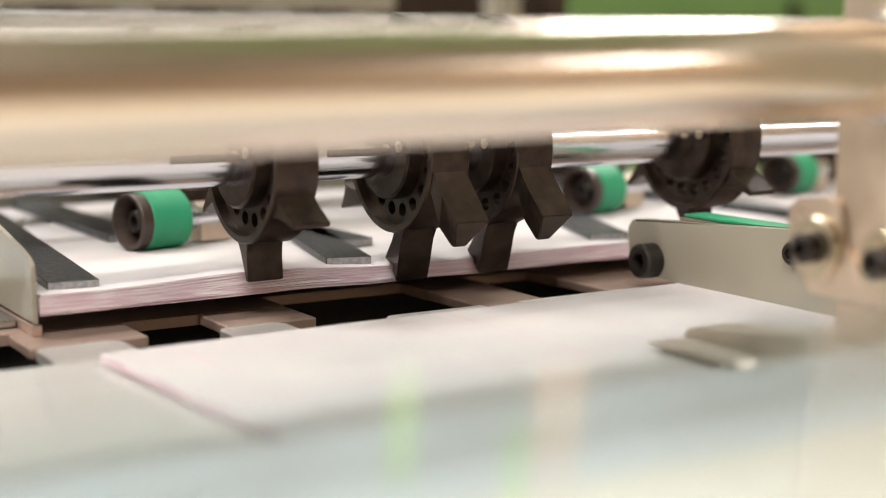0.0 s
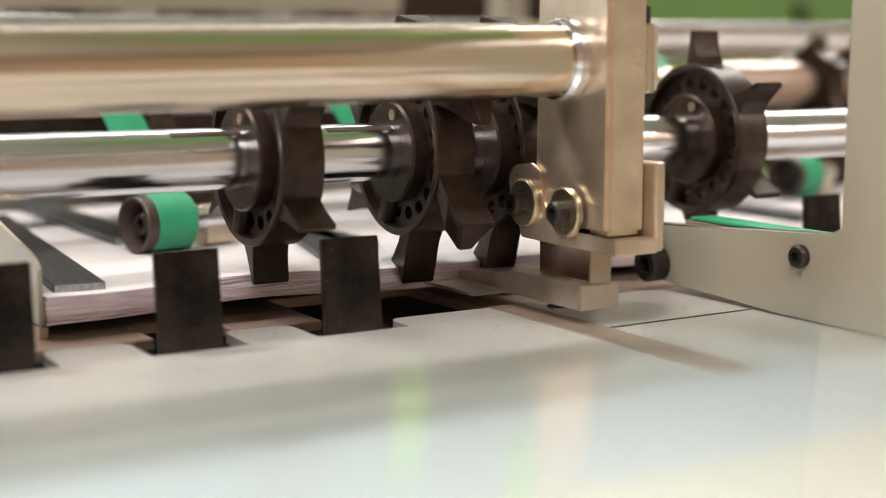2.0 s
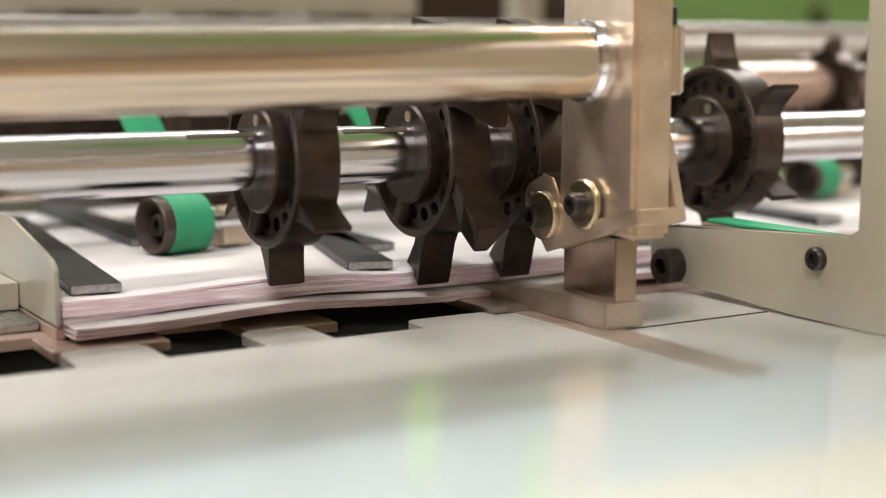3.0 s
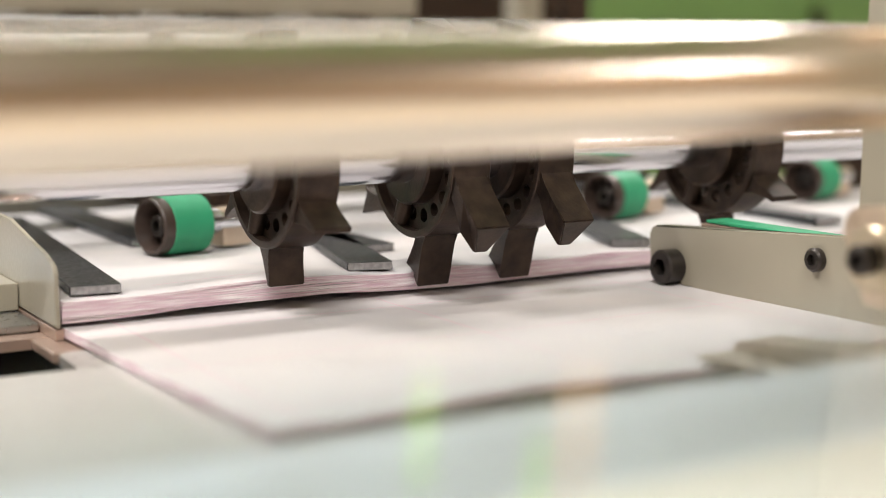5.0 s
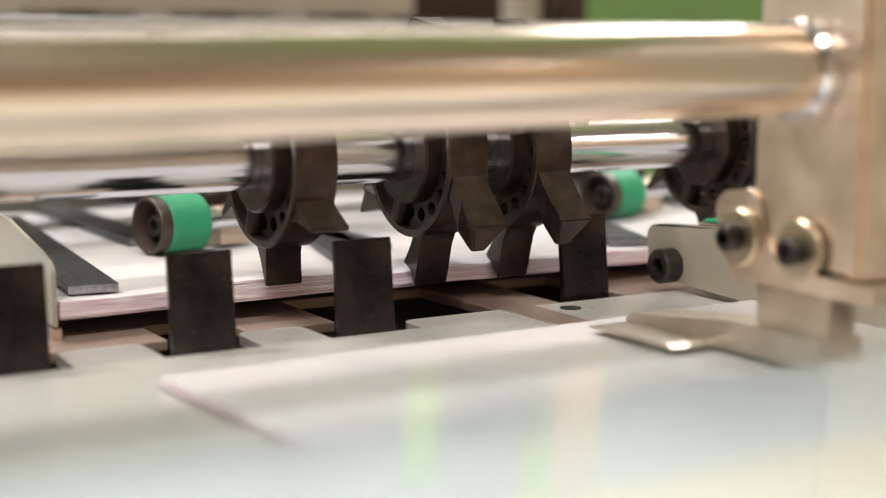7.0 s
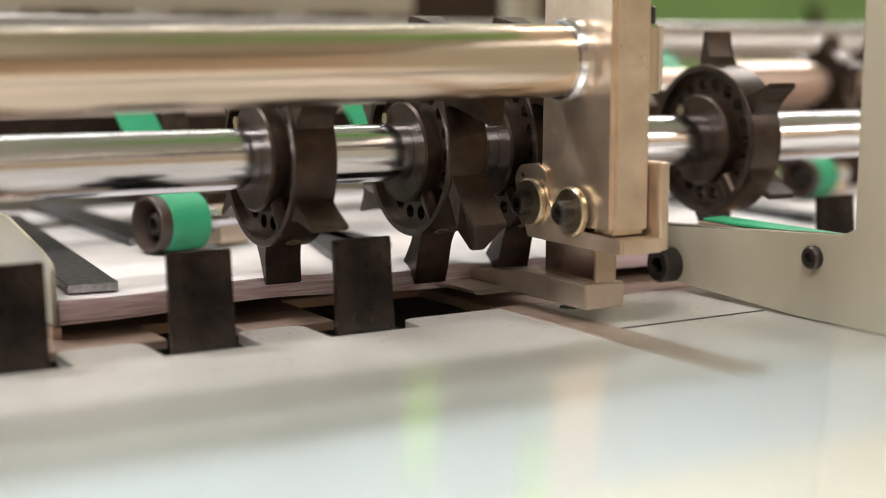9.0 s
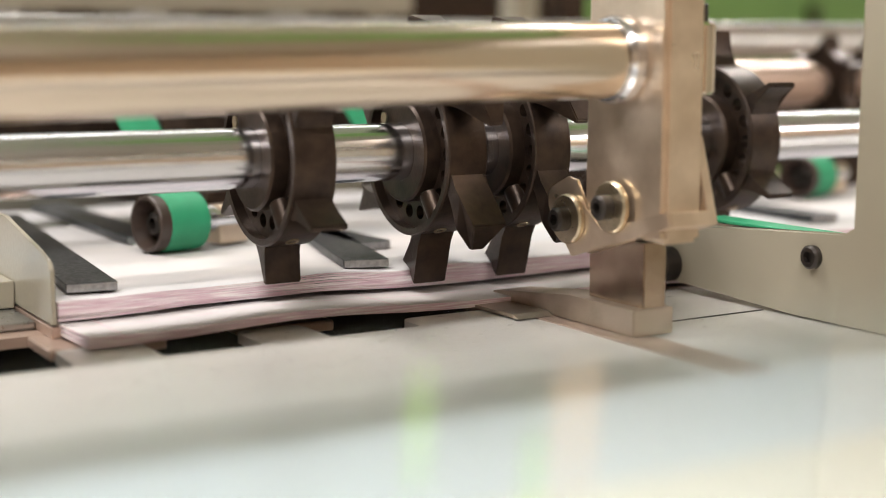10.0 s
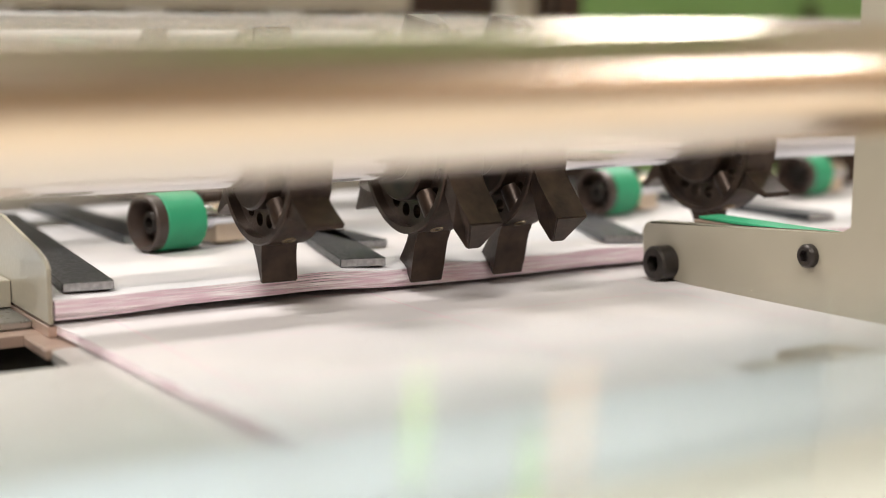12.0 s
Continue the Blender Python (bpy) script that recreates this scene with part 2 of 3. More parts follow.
def added_window(x):
    t = thing("added_window_1", "unseen tall glowing window with white frame, added for light and reflections", "window", pose(x, 5.99, 0.45), "hall windows", "structure")
    part("pane", box(bmesh.new(), 0, 1.25, -0.02, -0.01, 0, 1.30), WINDOW_GLOW, t, "pane glowing pale blue")
    for a, b, c, d in ((-0.024, 0, -0.06, 1.36), (1.25, 1.275, -0.06, 1.36), (0, 1.25, -0.06, 0), (0, 1.25, 1.30, 1.36)):
        part("window_frame", box(bmesh.new(), a, b, -0.05, -0.005, c, d, 0.004), CREAM, t)


hall()
# unseen windows, added; the leftmost brightens the bracket's side by reflection
for i in range(7):
    added_window(-3.9 + i * 1.30)

# ---- the delivery table ----
SLOTS = [(0.104, 0.1415), (0.175, 0.2145), (0.2435, 0.2845)]
PITCH_LEFT, TABLE_RIGHT = -0.35, 1.1


def intervals(x0, x1, holes):
    out, x = [], x0
    for a, b in holes:
        out.append((x, a))
        x = b
    return out + [(x, x1)]


def tongue(bm, x0, x1, y0, y1, z0, z1, r):
    """A flat tongue towards +y with rounded far corners."""
    n = 5
    pts = [(x0, y0), (x1, y0)]
    pts += [(x1 - r + r * math.cos(a), y1 - r + r * math.sin(a)) for a in [math.pi / 2 * i / n for i in range(n + 1)]]
    pts += [(x0 + r - r * math.sin(a), y1 - r + r * math.cos(a)) for a in [math.pi / 2 * i / n for i in range(n + 1)]]
    lo = [bm.verts.new((x, y, z0)) for x, y in pts]
    hi = [bm.verts.new((x, y, z1)) for x, y in pts]
    bm.faces.new(lo[::-1])
    bm.faces.new(hi)
    for i in range(len(pts)):
        j = (i + 1) % len(pts)
        bm.faces.new((lo[i], lo[j], hi[j], hi[i]))


def table():
    t = thing("delivery_table", "pale grey steel delivery table with stop slots", "machine table", kind="structure")
    part("table_plate", box(bmesh.new(), PITCH_LEFT, TABLE_RIGHT, -0.25, 0.4915, -0.004, 0.0), TABLE, t)
    for a, b in intervals(PITCH_LEFT, TABLE_RIGHT, SLOTS):
        bm = bmesh.new()
        tongue(bm, a, b, 0.4915, 0.521 if b < 1 else 0.5095, -0.004, 0.0, 0.006)
        part("tongue", bm, TABLE, t)
    for a, b in intervals(PITCH_LEFT, TABLE_RIGHT, [SLOTS[0], (0.188, 0.2215), (0.2615, 0.3345), (0.3695, 0.408), (0.5305, 0.567)]):
        part("feed_finger", box(bmesh.new(), a, b, 0.5245 if a < 0.3 else 0.513, 0.556, -0.005, -0.0006, 0.0006, 1), COPPERED, t, "brown polished feed finger")
    for a, b in intervals(PITCH_LEFT, TABLE_RIGHT, [(0.2615, 0.3345), (0.3695, 0.408)]):
        part("feed_finger", box(bmesh.new(), a, b, 0.556, 0.580, -0.005, -0.0006), COPPERED, t, "brown polished feed finger")
    part("feed_plate", box(bmesh.new(), PITCH_LEFT, TABLE_RIGHT, 0.580, 0.95, -0.005, -0.0006), COPPERED, t, "brown polished feed plate under the stack")
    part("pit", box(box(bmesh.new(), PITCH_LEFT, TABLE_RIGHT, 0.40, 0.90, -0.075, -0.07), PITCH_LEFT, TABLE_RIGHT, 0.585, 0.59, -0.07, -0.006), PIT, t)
    part("skirt", box(bmesh.new(), PITCH_LEFT, TABLE_RIGHT, -0.25, 0.95, -0.895, -0.08), CREAM, t, "cream machine body below the table")
    part("gripper_track", box(bmesh.new(), 0.3345, 0.3515, 0.26, 0.509, 0.0, 0.0005), COPPERED, t, "brown shiny track strip for the gripper")
    part("joint_strip", box(bmesh.new(), 0.3515, 0.43, 0.4455, 0.4465, 0.0, 0.0004), PIT, t)
    # no opening here: a flat black disc paints the shade inside the hole
    part("oval_hole", lathe(bmesh.new(), [(-0.0002, 0.0048), (0.0003, 0.0048)], 24, "z", (0.363, 0.4964, 0), False), PIT, t)
    return t


table()

# guard sheet and cover in the foreground
for name, x0, x1 in (("cover_plate", -0.3, 0.325), ("cover_plate", 0.375, 0.9)):
    solid(name, box(bmesh.new(), x0, x1, 0.2121, 0.2715, 0.0255, 0.0277, 0.0008), COVER, "pale blue-grey cover lip over the outgoing sheets", "cover", "cover lips")
rail = thing("front_rail", "warm cream painted rail in front of the table", "rail")
part("beam", box(bmesh.new(), -0.3, 0.9, 0.05, 0.2117, 0.0065, 0.0284, 0.0006), WARM, rail)
for fx in (-0.3, 0.87):
    part("foot", box(bmesh.new(), fx, fx + 0.03, 0.055, 0.205, 0.0, 0.0064), GREY, rail)
guard = thing("clear_guard", "sloping clear acrylic guard sheet on grey posts", "guard", pose(0, 0.12, 0.081, 3, 0, 0))
pane = part("acrylic_sheet", box(bmesh.new(), -0.06, 0.30, -0.085, 0.0, -0.002, 0.0, 0.0006, 1), PLEXI, guard)
pane.visible_shadow = False
for gx in (-0.055, 0.295):
    part("post", rod(bmesh.new(), -0.068, -0.002, 0.004, (gx, -0.03), 20, axis="z"), GREY, guard)

# ---- side plate with arm ----
def side_plate():
    x0, x1 = 0.43, 0.438
    t = thing("side_frame", "cream enamelled machine side frame with low arm", "machine frame")
    outline = [(0.12, 0.001), (0.43, 0.001), (0.5060, 0.0048)] + rounded(0.5190, 0.0108, 0.006, -70, 20, 4) + rounded(0.5215, 0.0245, 0.006, 0, 80, 5)
    outline += [(0.402, 0.037), (0.3955, 0.0405), (0.3945, 0.30), (0.12, 0.30)]
    part("plate", prism(bmesh.new(), outline, x0, x1, 0.0008), CREAM, t)
    part("cap_screw", cap_screw(bmesh.new(), x0, 0.5080, 0.0125, 0.0082, 0.009, 0.52), BOLT, t, "black socket cap screw")
    part("cap_screw", cap_screw(bmesh.new(), x0, 0.4177, 0.0269, 0.0050, 0.0035, 0.52), BOLT, t, "black socket cap screw")
    part("belt_strip", box(bmesh.new(), 0.439, 0.4525, 0.405, 0.497, 0.0335, 0.0350, 0.0004), GREEN, t, "thin green belt strip lying on the arm")
    part("ledge", box(bmesh.new(), 0.4385, 0.4535, 0.398, 0.50, 0.0290, 0.0332, 0.0005), COPPERED, t)
    part("bracket", box(bmesh.new(), 0.439, 0.4530, 0.30, 0.50, 0.0090, 0.0288, 0.001), CREAM, t)


side_plate()

# ---- left guide ----
guide_outline = [(0.5437, 0.0048), (0.5445, 0.0270)] + [(0.5470, 0.0295), (0.5510, 0.0312), (0.5600, 0.0329), (0.6116, 0.0413), (0.80, 0.0430), (0.80, 0.0048)]
g = thing("sheet_guide", "thin cream side guide beside the sheet stack", "guide")
part("blade", prism(bmesh.new(), guide_outline, 0.1485, 0.1503, 0.0005), CREAM, g)
part("rib", box(bmesh.new(), 0.130, 0.1484, 0.600, 0.80, 0.0032, 0.0150, 0.0008), CREAM, g)
part("foot", box(bmesh.new(), 0.02, 0.1484, 0.568, 0.80, -0.0005, 0.0030, 0.001), GREY, g)
part("shim", box(bmesh.new(), 0.1484, 0.1520, 0.545, 0.80, -0.0005, 0.0040, 0.0003), COPPERED, g)


# ---- stack of sheets ----
STACK_Y, STACK_TOP, SHEET_X0, SHEET_X1, SHEET_LEN = 0.546, 0.0145, 0.1515, 0.78, 0.32


def swell(x, y):
    front = max(0.0, 1 - (y - STACK_Y) / 0.09)
    v = 0.0007 * noise.noise((x * 22, y * 18, 3.1)) + 0.0017 * front * noise.noise((x * 30, 0.4, 7.7)) + 0.0012 * front * math.exp(-((x - 0.27) / 0.05) ** 2)
    for lx in (0.243, 0.313, 0.357, 0.482):
        v -= 0.0010 * front * math.exp(-((x - lx) / 0.016) ** 2)
    return v


def stack():
    t = thing("sheet_stack", "white and pink printed sheets in a loose stack", "paper stack")
    z, k = 0.0075, 0
    for thick in (0.0012, 0.0009, 0.0013, 0.0010, 0.0011, 0.0008, 0.0007):
        dx, dy = random.uniform(-0.0003, 0.0003), random.uniform(-0.0006, 0.0006)
        amp = 0.35 + 0.65 * (z - 0.0075) / 0.007
        bm = sheet_slab(SHEET_X0 + dx, SHEET_X1, STACK_Y + dy, STACK_Y + SHEET_LEN, z, z + thick - 0.00008, 90, 12,
                        lambda x, y, w, amp=amp: amp * swell(x, y))
        part("sheet_layer", bm, [PAPER, EDGE], t)
        z += thick
    return t


stack()


def billow(x, y, i):
    """The rise of the bundle's front between its free corner and the grip; the layers fan out there."""
    front = max(0.0, 1 - y / 0.11)
    hump = math.exp(-((x - 0.092) / 0.045) ** 2) + 0.35 * math.exp(-((x - 0.27) / 0.05) ** 2)
    return front * (0.0030 * hump + 0.0006 * i * math.exp(-x / 0.05))


def bundle(label):
    """A thin bundle of sheets whose front left corner is its origin."""
    t = thing("sheet_bundle", label, "paper bundle", group="sheet bundles")
    for i, (a, b) in enumerate(((0, 0.0010), (0.00105, 0.0021), (0.00215, 0.0032))):
        d = 0.0004 * (i - 1)
        bm = sheet_slab(d * 0.5, SHEET_X1 - SHEET_X0 - 0.002, -d, SHEET_LEN - 0.002, a, b, 60, 16,
                        lambda x, y, w, i=i: 0.00025 * noise.noise((x * 14, y * 14, 1.3)) + billow(x, y, i))
        for v in bm.verts:
            v.co.x -= 0.045 * v.co.y
        part("sheet_layer", bm, [PRINT, EDGE], t)
    return t


BUNDLES = [bundle("thin bundle of white sheets with pink edges, leaving the table"),
           bundle("thin bundle of white sheets drawn from the stack"),
           bundle("thin bundle of white sheets with pink edges, being drawn"),
           bundle("thin bundle of white sheets waiting under the stack")]


# ---- flat bars and rollers on the stack ----
def flat_bar(x0, y0, y1, z, w=0.0208, h=0.0038, turn=0.0):
    t = thing("flat_bar", "dark hammered steel flat bar lying on the sheets", "steel bar", pose(x0, y0, z, 0, 0, -turn), "hold-down bars")
    part("bar", box(bmesh.new(), 0, w, 0.0006, y1 - y0, 0, h, 0.0004), BAR, t)
    part("sawn_end", box(bmesh.new(), 0.0004, w - 0.0004, 0, 0.0007, 0.0003, h - 0.0003), BAR_END, t, "bright sawn end of the bar")


for bx, by, turn in ((0.158, 0.557, 6), (0.2834, 0.558, 15), (0.434, 0.562, 22)):
    flat_bar(bx, by, by + 0.26 / math.cos(radians(turn)), STACK_TOP + 0.0004, turn=turn)
flat_bar(0.3165, 0.606, 0.86, STACK_TOP + 0.0004, 0.0175)
flat_bar(0.226, 0.685, 0.866, STACK_TOP + 0.0004, 0.0205)
flat_bar(0.590, 0.575, 0.86, STACK_TOP + 0.0004, 0.0205)


def pressure_roller(x, y):
    r, z = 0.0143, STACK_TOP + 0.0143 + 0.0003
    t = thing("pressure_roller", "bright green rubber pressure roller with brown hub", "roller", pose(x, y, z, 0, 0, 14), "green rollers")
    part("tyre", lathe(bmesh.new(), [(0.0060, 0.0118), (0.0060, r - 0.0004), (0.0065, r), (0.0275, r), (0.028, r - 0.0004), (0.028, 0.0118)], 56), GREEN, t)
    hub = part("hub", lathe(bmesh.new(), [(0, 0.0119), (0, 0.0132), (0.0008, 0.0138), (0.0059, 0.0138), (0.0059, 0.0117), (0.028, 0.0117), (0.028, 0.004), (0.010, 0.004), (0.010, 0.0096)], 48), HUB, t, "brown plastic hub")
    part("cap_screw", cap_screw(bmesh.new(), 0.010, 0, 0, 0.0056, 0.0065, 0.55), BOLT, hub, "black socket cap screw")
    part("axle", rod(bmesh.new(), 0.0281, 0.060, 0.0055, (0, 0), 24), CHROME, t)
    bm = bmesh.new()
    for i in range(5):
        lathe(bm, [(0.0290 + i * 0.0019, 0.0055), (0.0290 + i * 0.0019, 0.0066), (0.0303 + i * 0.0019, 0.0066), (0.0303 + i * 0.0019, 0.0055)], 20)
    part("spring", bm, CHROME, t, "small bright coil spring on the axle")
    part("block", box(bmesh.new(), 0.040, 0.058, -0.004, 0.012, -0.013, 0.006, 0.001), NICKEL, t)
    part("arm", box(bmesh.new(), 0.042, 0.056, 0.008, 0.11, 0.002, 0.012, 0.001), BLACK, t, "black carrying arm behind the roller")
    return t


for rx, ry in ((0.2235, 0.6485), (0.4955, 0.653), (0.6725, 0.671)):
    pressure_roller(rx, ry)


# ---- shaft with the claw wheels ----
SHAFT_Y, SHAFT_Z = 0.538, 0.068


def polar(r, a):
    return (-r * math.cos(radians(a)), r * math.sin(radians(a)))


def wheel_web(bm, x0, x1, r0, r1, rc, hole, n):
    """A web with a ring of n round holes through it."""
    step, m = 360.0 / n, 16
    for s in range(n):
        mid = s * step
        rows = {}
        for side, x in enumerate((x0, x1)):
            inner, outer = [], []
            for k in range(m):
                w = 2 * math.pi * k / m
                u, v = math.cos(w), math.sin(w)
                da = math.degrees(hole * u / rc)
                inner.append(bm.verts.new((x, *polar(rc + hole * v, mid + da))))
                q = max(abs(u), abs(v))
                u, v = u / q, v / q
                rr = rc + (r1 - rc) * v if v > 0 else rc + (rc - r0) * v
                outer.append(bm.verts.new((x, *polar(rr, mid + u * step / 2))))
            for k in range(m):
                j = (k + 1) % m
                bm.faces.new((inner[k], inner[j], outer[j], outer[k]))
            rows[side] = inner
        for k in range(m):
            j = (k + 1) % m
            bm.faces.new((rows[0][k], rows[0][j], rows[1][j], rows[1][k]))


def claw(bm, x0, x1, a, curve):
    """One claw as a prism round the wheel at the angle a."""
    prism(bm, [polar(r, a + lead) for r, lead in curve], x0, x1)
    # the outer edge leans over to one side, and the hooked tip is narrow
    for v in bm.verts:
        r = math.hypot(v.co.y, v.co.z)
        for rr, lead in TIPS:
            tip = polar(rr, a + lead)
            if abs(v.co.y - tip[0]) + abs(v.co.z - tip[1]) < 0.0001:
                v.co.x = (x0 + x1) / 2 + 0.0018 + (v.co.x - (x0 + x1) / 2) * 0.36
        v.co.x += 0.0012 * max(0.0, (r - 0.042) / 0.016)
    bmesh.ops.bevel(bm, geom=list(bm.edges), offset=0.0005, segments=2, affect="EDGES")
    return bm


TIPS = ((0.0560, -15), (0.0545, -16.5))
# radius and lead in degrees along the front, over the tip and back down the rear of a claw
SHORT_CLAW = [(0.0350, 8), (0.0372, 6.5), (0.0400, 5), (0.0440, 4), (0.0530, 3), (0.0532, 0.2), (0.0460, -0.6), (0.0410, -3), (0.0372, -9), (0.0350, -10)]
LONG_CLAW = [(0.0350, 22), (0.0372, 17), (0.0410, 12.5), (0.0460, 8.5), (0.0520, 5), (0.0590, 2), (0.0560, -15), (0.0545, -16.5), (0.0500, -8), (0.0445, -2), (0.0400, 2), (0.0372, 5), (0.0350, 6)]


def claw_wheel(x0, x1, long_claws, shaft_thing):
    w = x1 - x0
    bm = bmesh.new()
    lathe(bm, [(x0, 0.0338), (x0, 0.0364), (x0 + 0.0006, 0.037), (x1 - 0.0006, 0.037), (x1, 0.0364), (x1, 0.0338)], 72)
    ob = part("claw_wheel", bm, BLACK, shaft_thing, "dark blackened steel claw wheel")
    bm = bmesh.new()
    wheel_web(bm, x0 + 0.0045, x0 + 0.0125, 0.0215, 0.0342, 0.0272, 0.0031, 18)
    bmesh.ops.remove_doubles(bm, verts=bm.verts, dist=0.00002)
    part("web", bm, BLACK, ob)
    part("collar", lathe(bmesh.new(), [(x0 - 0.003, 0.0126), (x0 - 0.003, 0.0212), (x0 - 0.002, 0.0222), (x0 + 0.015, 0.0222), (x0 + 0.015, 0.0126)], 56), BLACK, ob)
    for k in range(6):
        part("claw", claw(bmesh.new(), x0 + 0.0012, x1 - 0.0012, 270 + 60 * k, LONG_CLAW if long_claws else SHORT_CLAW), BLACK, ob)
    y, z = polar(0.0178, 6)
    part("set_screw", lathe(bmesh.new(), [(0, 0.0024), (0.0008, 0.0022), (0.0012, 0.0010)], 16, "x", (x0 - 0.0052, y, z), False), BRASS, ob, "small bright brass set screw")
    bm = bmesh.new()
    y, z = polar(0.0372, 14)
    lathe(bm, [(-0.0004, 0.0031), (0.0004, 0.0031), (0.0004, 0.0018), (-0.0004, 0.0018)], 20)
    bmesh.ops.transform(bm, matrix=Matrix.Translation(((x0 + x1) / 2, y, z)) @ Matrix.Rotation(radians(-14), 4, "X") @ Matrix.Rotation(radians(90), 4, "Z"), verts=bm.verts)
    part("clamp_screw", bm, BOLT, ob)
    bm = bmesh.new()
    rod(bm, 0.0220, 0.0345, 0.0042, (0, 0), 20)
    bmesh.ops.transform(bm, matrix=Matrix.Translation((x0 + 0.0035, 0, 0)) @ Matrix.Rotation(radians(172), 4, "X") @ Matrix.Rotation(radians(-90), 4, "Z"), verts=bm.verts)
    part("clamp_boss", bm, BLACK, ob)
    bm = bmesh.new()
    lathe(bm, [(0.0366, 0.0018), (0.0366, 0.0029), (0.0374, 0.0029), (0.0374, 0.0018)], 18)
    bmesh.ops.transform(bm, matrix=Matrix.Translation((x0 + 0.0085, 0, 0)) @ Matrix.Rotation(radians(186), 4, "X") @ Matrix.Rotation(radians(-90), 4, "Z"), verts=bm.verts)
    part("bushing", bm, BRASS, ob, "thin brass bushing in the rim")
    return ob


def cam_shaft():
    t = thing("claw_shaft", "polished steel shaft carrying four black claw wheels", "machine shaft", pose(0, SHAFT_Y, SHAFT_Z))
    part("shaft", rod(bmesh.new(), -0.25, 0.95, 0.0125, seg=64), CHROME, t)
    for x0, x1, kind in ((0.2335, 0.2520, False), (0.3040, 0.3230, True), (0.3476, 0.3665, True), (0.4727, 0.4912, False)):
        claw_wheel(x0, x1, kind, t)
    for a, b in ((0.199, 0.2290), (0.268, 0.2990)):
        bm = bmesh.new()
        n = 6
        pts = [polar(r, -8 + 14 * i / n) for r, o in ((0.0127, 0),) for i in range(n + 1)] + [polar(0.0120, 6 - 14 * i / n) for i in range(n + 1)]
        prism(bm, pts, a, b)
        part("key", bm, HUB, t, "brown key strip let into the shaft")
    return t


SHAFT = cam_shaft()


# ---- sliding gripper bar ----
def gripper():
    t = thing("gripper_bar", "nickel gripper bar with clamp on a round rod", "gripper", pose(0, 0.3065, 0))
    ob = part("rod", rod(bmesh.new(), -0.745, 0.005, 0.0148, (0, 0), 64), ROD, t, "thick polished nickel rod", pose(0.345, -0.009, 0.108, 0, -0.8, 0))
    ring = part("ring", lathe(bmesh.new(), [(0.338, 0.0149), (0.338, 0.0160), (0.340, 0.0172), (0.3435, 0.0172), (0.3455, 0.0160), (0.3455, 0.0149)], 56, "x", (0, -0.009, 0.108)), CHROME, t)
    outline = [(-0.0360, 0.0380), (-0.0360, 0.17), (0.0130, 0.17), (0.0130, 0.050)] + rounded(0.007, 0.046, 0.006, 0, -90, 4)
    part("bracket", prism(bmesh.new(), outline, 0.3455, 0.3650, 0.0022), NICKEL, t, "dull nickel upright bracket")
    part("side_pin", rod(bmesh.new(), 0.0945, 0.1225, 0.0062, (0.3716, -0.024), 32, 0.0012, "z"), ROD, t, "short polished side pin")
    part("side_screw", rod(bmesh.new(), 0.122, 0.130, 0.0032, (0.3715, -0.024), 16, axis="z"), BOLT, t)
    # the lever turns about a pin beside the first screw
    lever_outline = [(-0.046, -0.0150), (-0.046, -0.0088), (-0.004, -0.0080), (0.003, 0.002), (0.006, 0.0150), (0.012, 0.018)] + rounded(0.021, 0.009, 0.008, 70, -40, 6) + [(0.019, -0.0145)]
    lever = part("lever", prism(bmesh.new(), lever_outline, 0.3440, 0.3454, 0.0003), NICKEL, t, "dull nickel clamping lever", pose(0, 0.007, 0.0465))
    part("lever_block", box(bmesh.new(), 0.3656, 0.3705, -0.044, -0.006, -0.0150, 0.021, 0.0012), NICKEL, lever)
    part("lever_foot", box(bmesh.new(), 0.3456, 0.3655, -0.046, 0.010, -0.0152, -0.0092, 0.0006), NICKEL, lever)
    for y, z in ((-0.0145, -0.0004), (0.0152, 0.0008)):
        part("washer", lathe(bmesh.new(), [(0.3438, 0.003), (0.3438, 0.0104), (0.3420, 0.0104), (0.3413, 0.0096), (0.3413, 0.003)], 40, "x", (0, y, z)), BRASS, lever, "yellow brass washer")
        part("cap_screw", cap_screw(bmesh.new(), 0.3413, y, z, 0.0050, 0.0058, 0.52), BOLT, lever, "black socket cap screw")
    jaw = part("lower_jaw", prism(bmesh.new(), [(-0.023, 0.0), (-0.023, 0.0105), (0.020, 0.0105), (0.077, 0.0042), (0.080, 0.0022), (0.080, 0.0)], 0.3424, 0.3625, 0.0005),
               JAW_PALE, t, "nickel lower jaw with its pale sheen put into the colour", pose(0, 0, 0.0065))
    part("stem", prism(bmesh.new(), [(-0.0225, 0.0106), (-0.0225, 0.0365), (0.0130, 0.0365), (0.0130, 0.0106)], 0.3475, 0.3588, 0.0005), JAW_STEEL, jaw)
    part("blade", prism(bmesh.new(), [(0.030, 0.0), (0.034, 0.0016), (0.072, 0.0012), (0.079, 0.0006), (0.079, 0.0)], 0.3240, 0.3422, 0.0002), JAW_PALE, jaw)
    return t, lever, jaw, ob, ring


GRIPPER, LEVER, JAW, ROD_PART, RING = gripper()

# ---- pop-up stops ----
STOPS, STOP_AT = [], ((0.107, 0.0), (0.178, 0.0), (0.2470, 0.0), (0.3725, 0.022), (0.5330, 0.020))
for sx, sy in STOP_AT:
    bm = bmesh.new()
    prism(bm, [(0.4935, -0.045), (0.4935, 0.0), (0.4970, 0.0378), (0.4998, 0.0374), (0.4966, 0.0), (0.4966, -0.045)], 0.0008, 0.0262, 0.0004)
    STOPS.append(solid("stop_finger", bm, STOP, "black worn steel stop finger in a table slot", "stop", "stop fingers", at=pose(sx, sy, 0)))


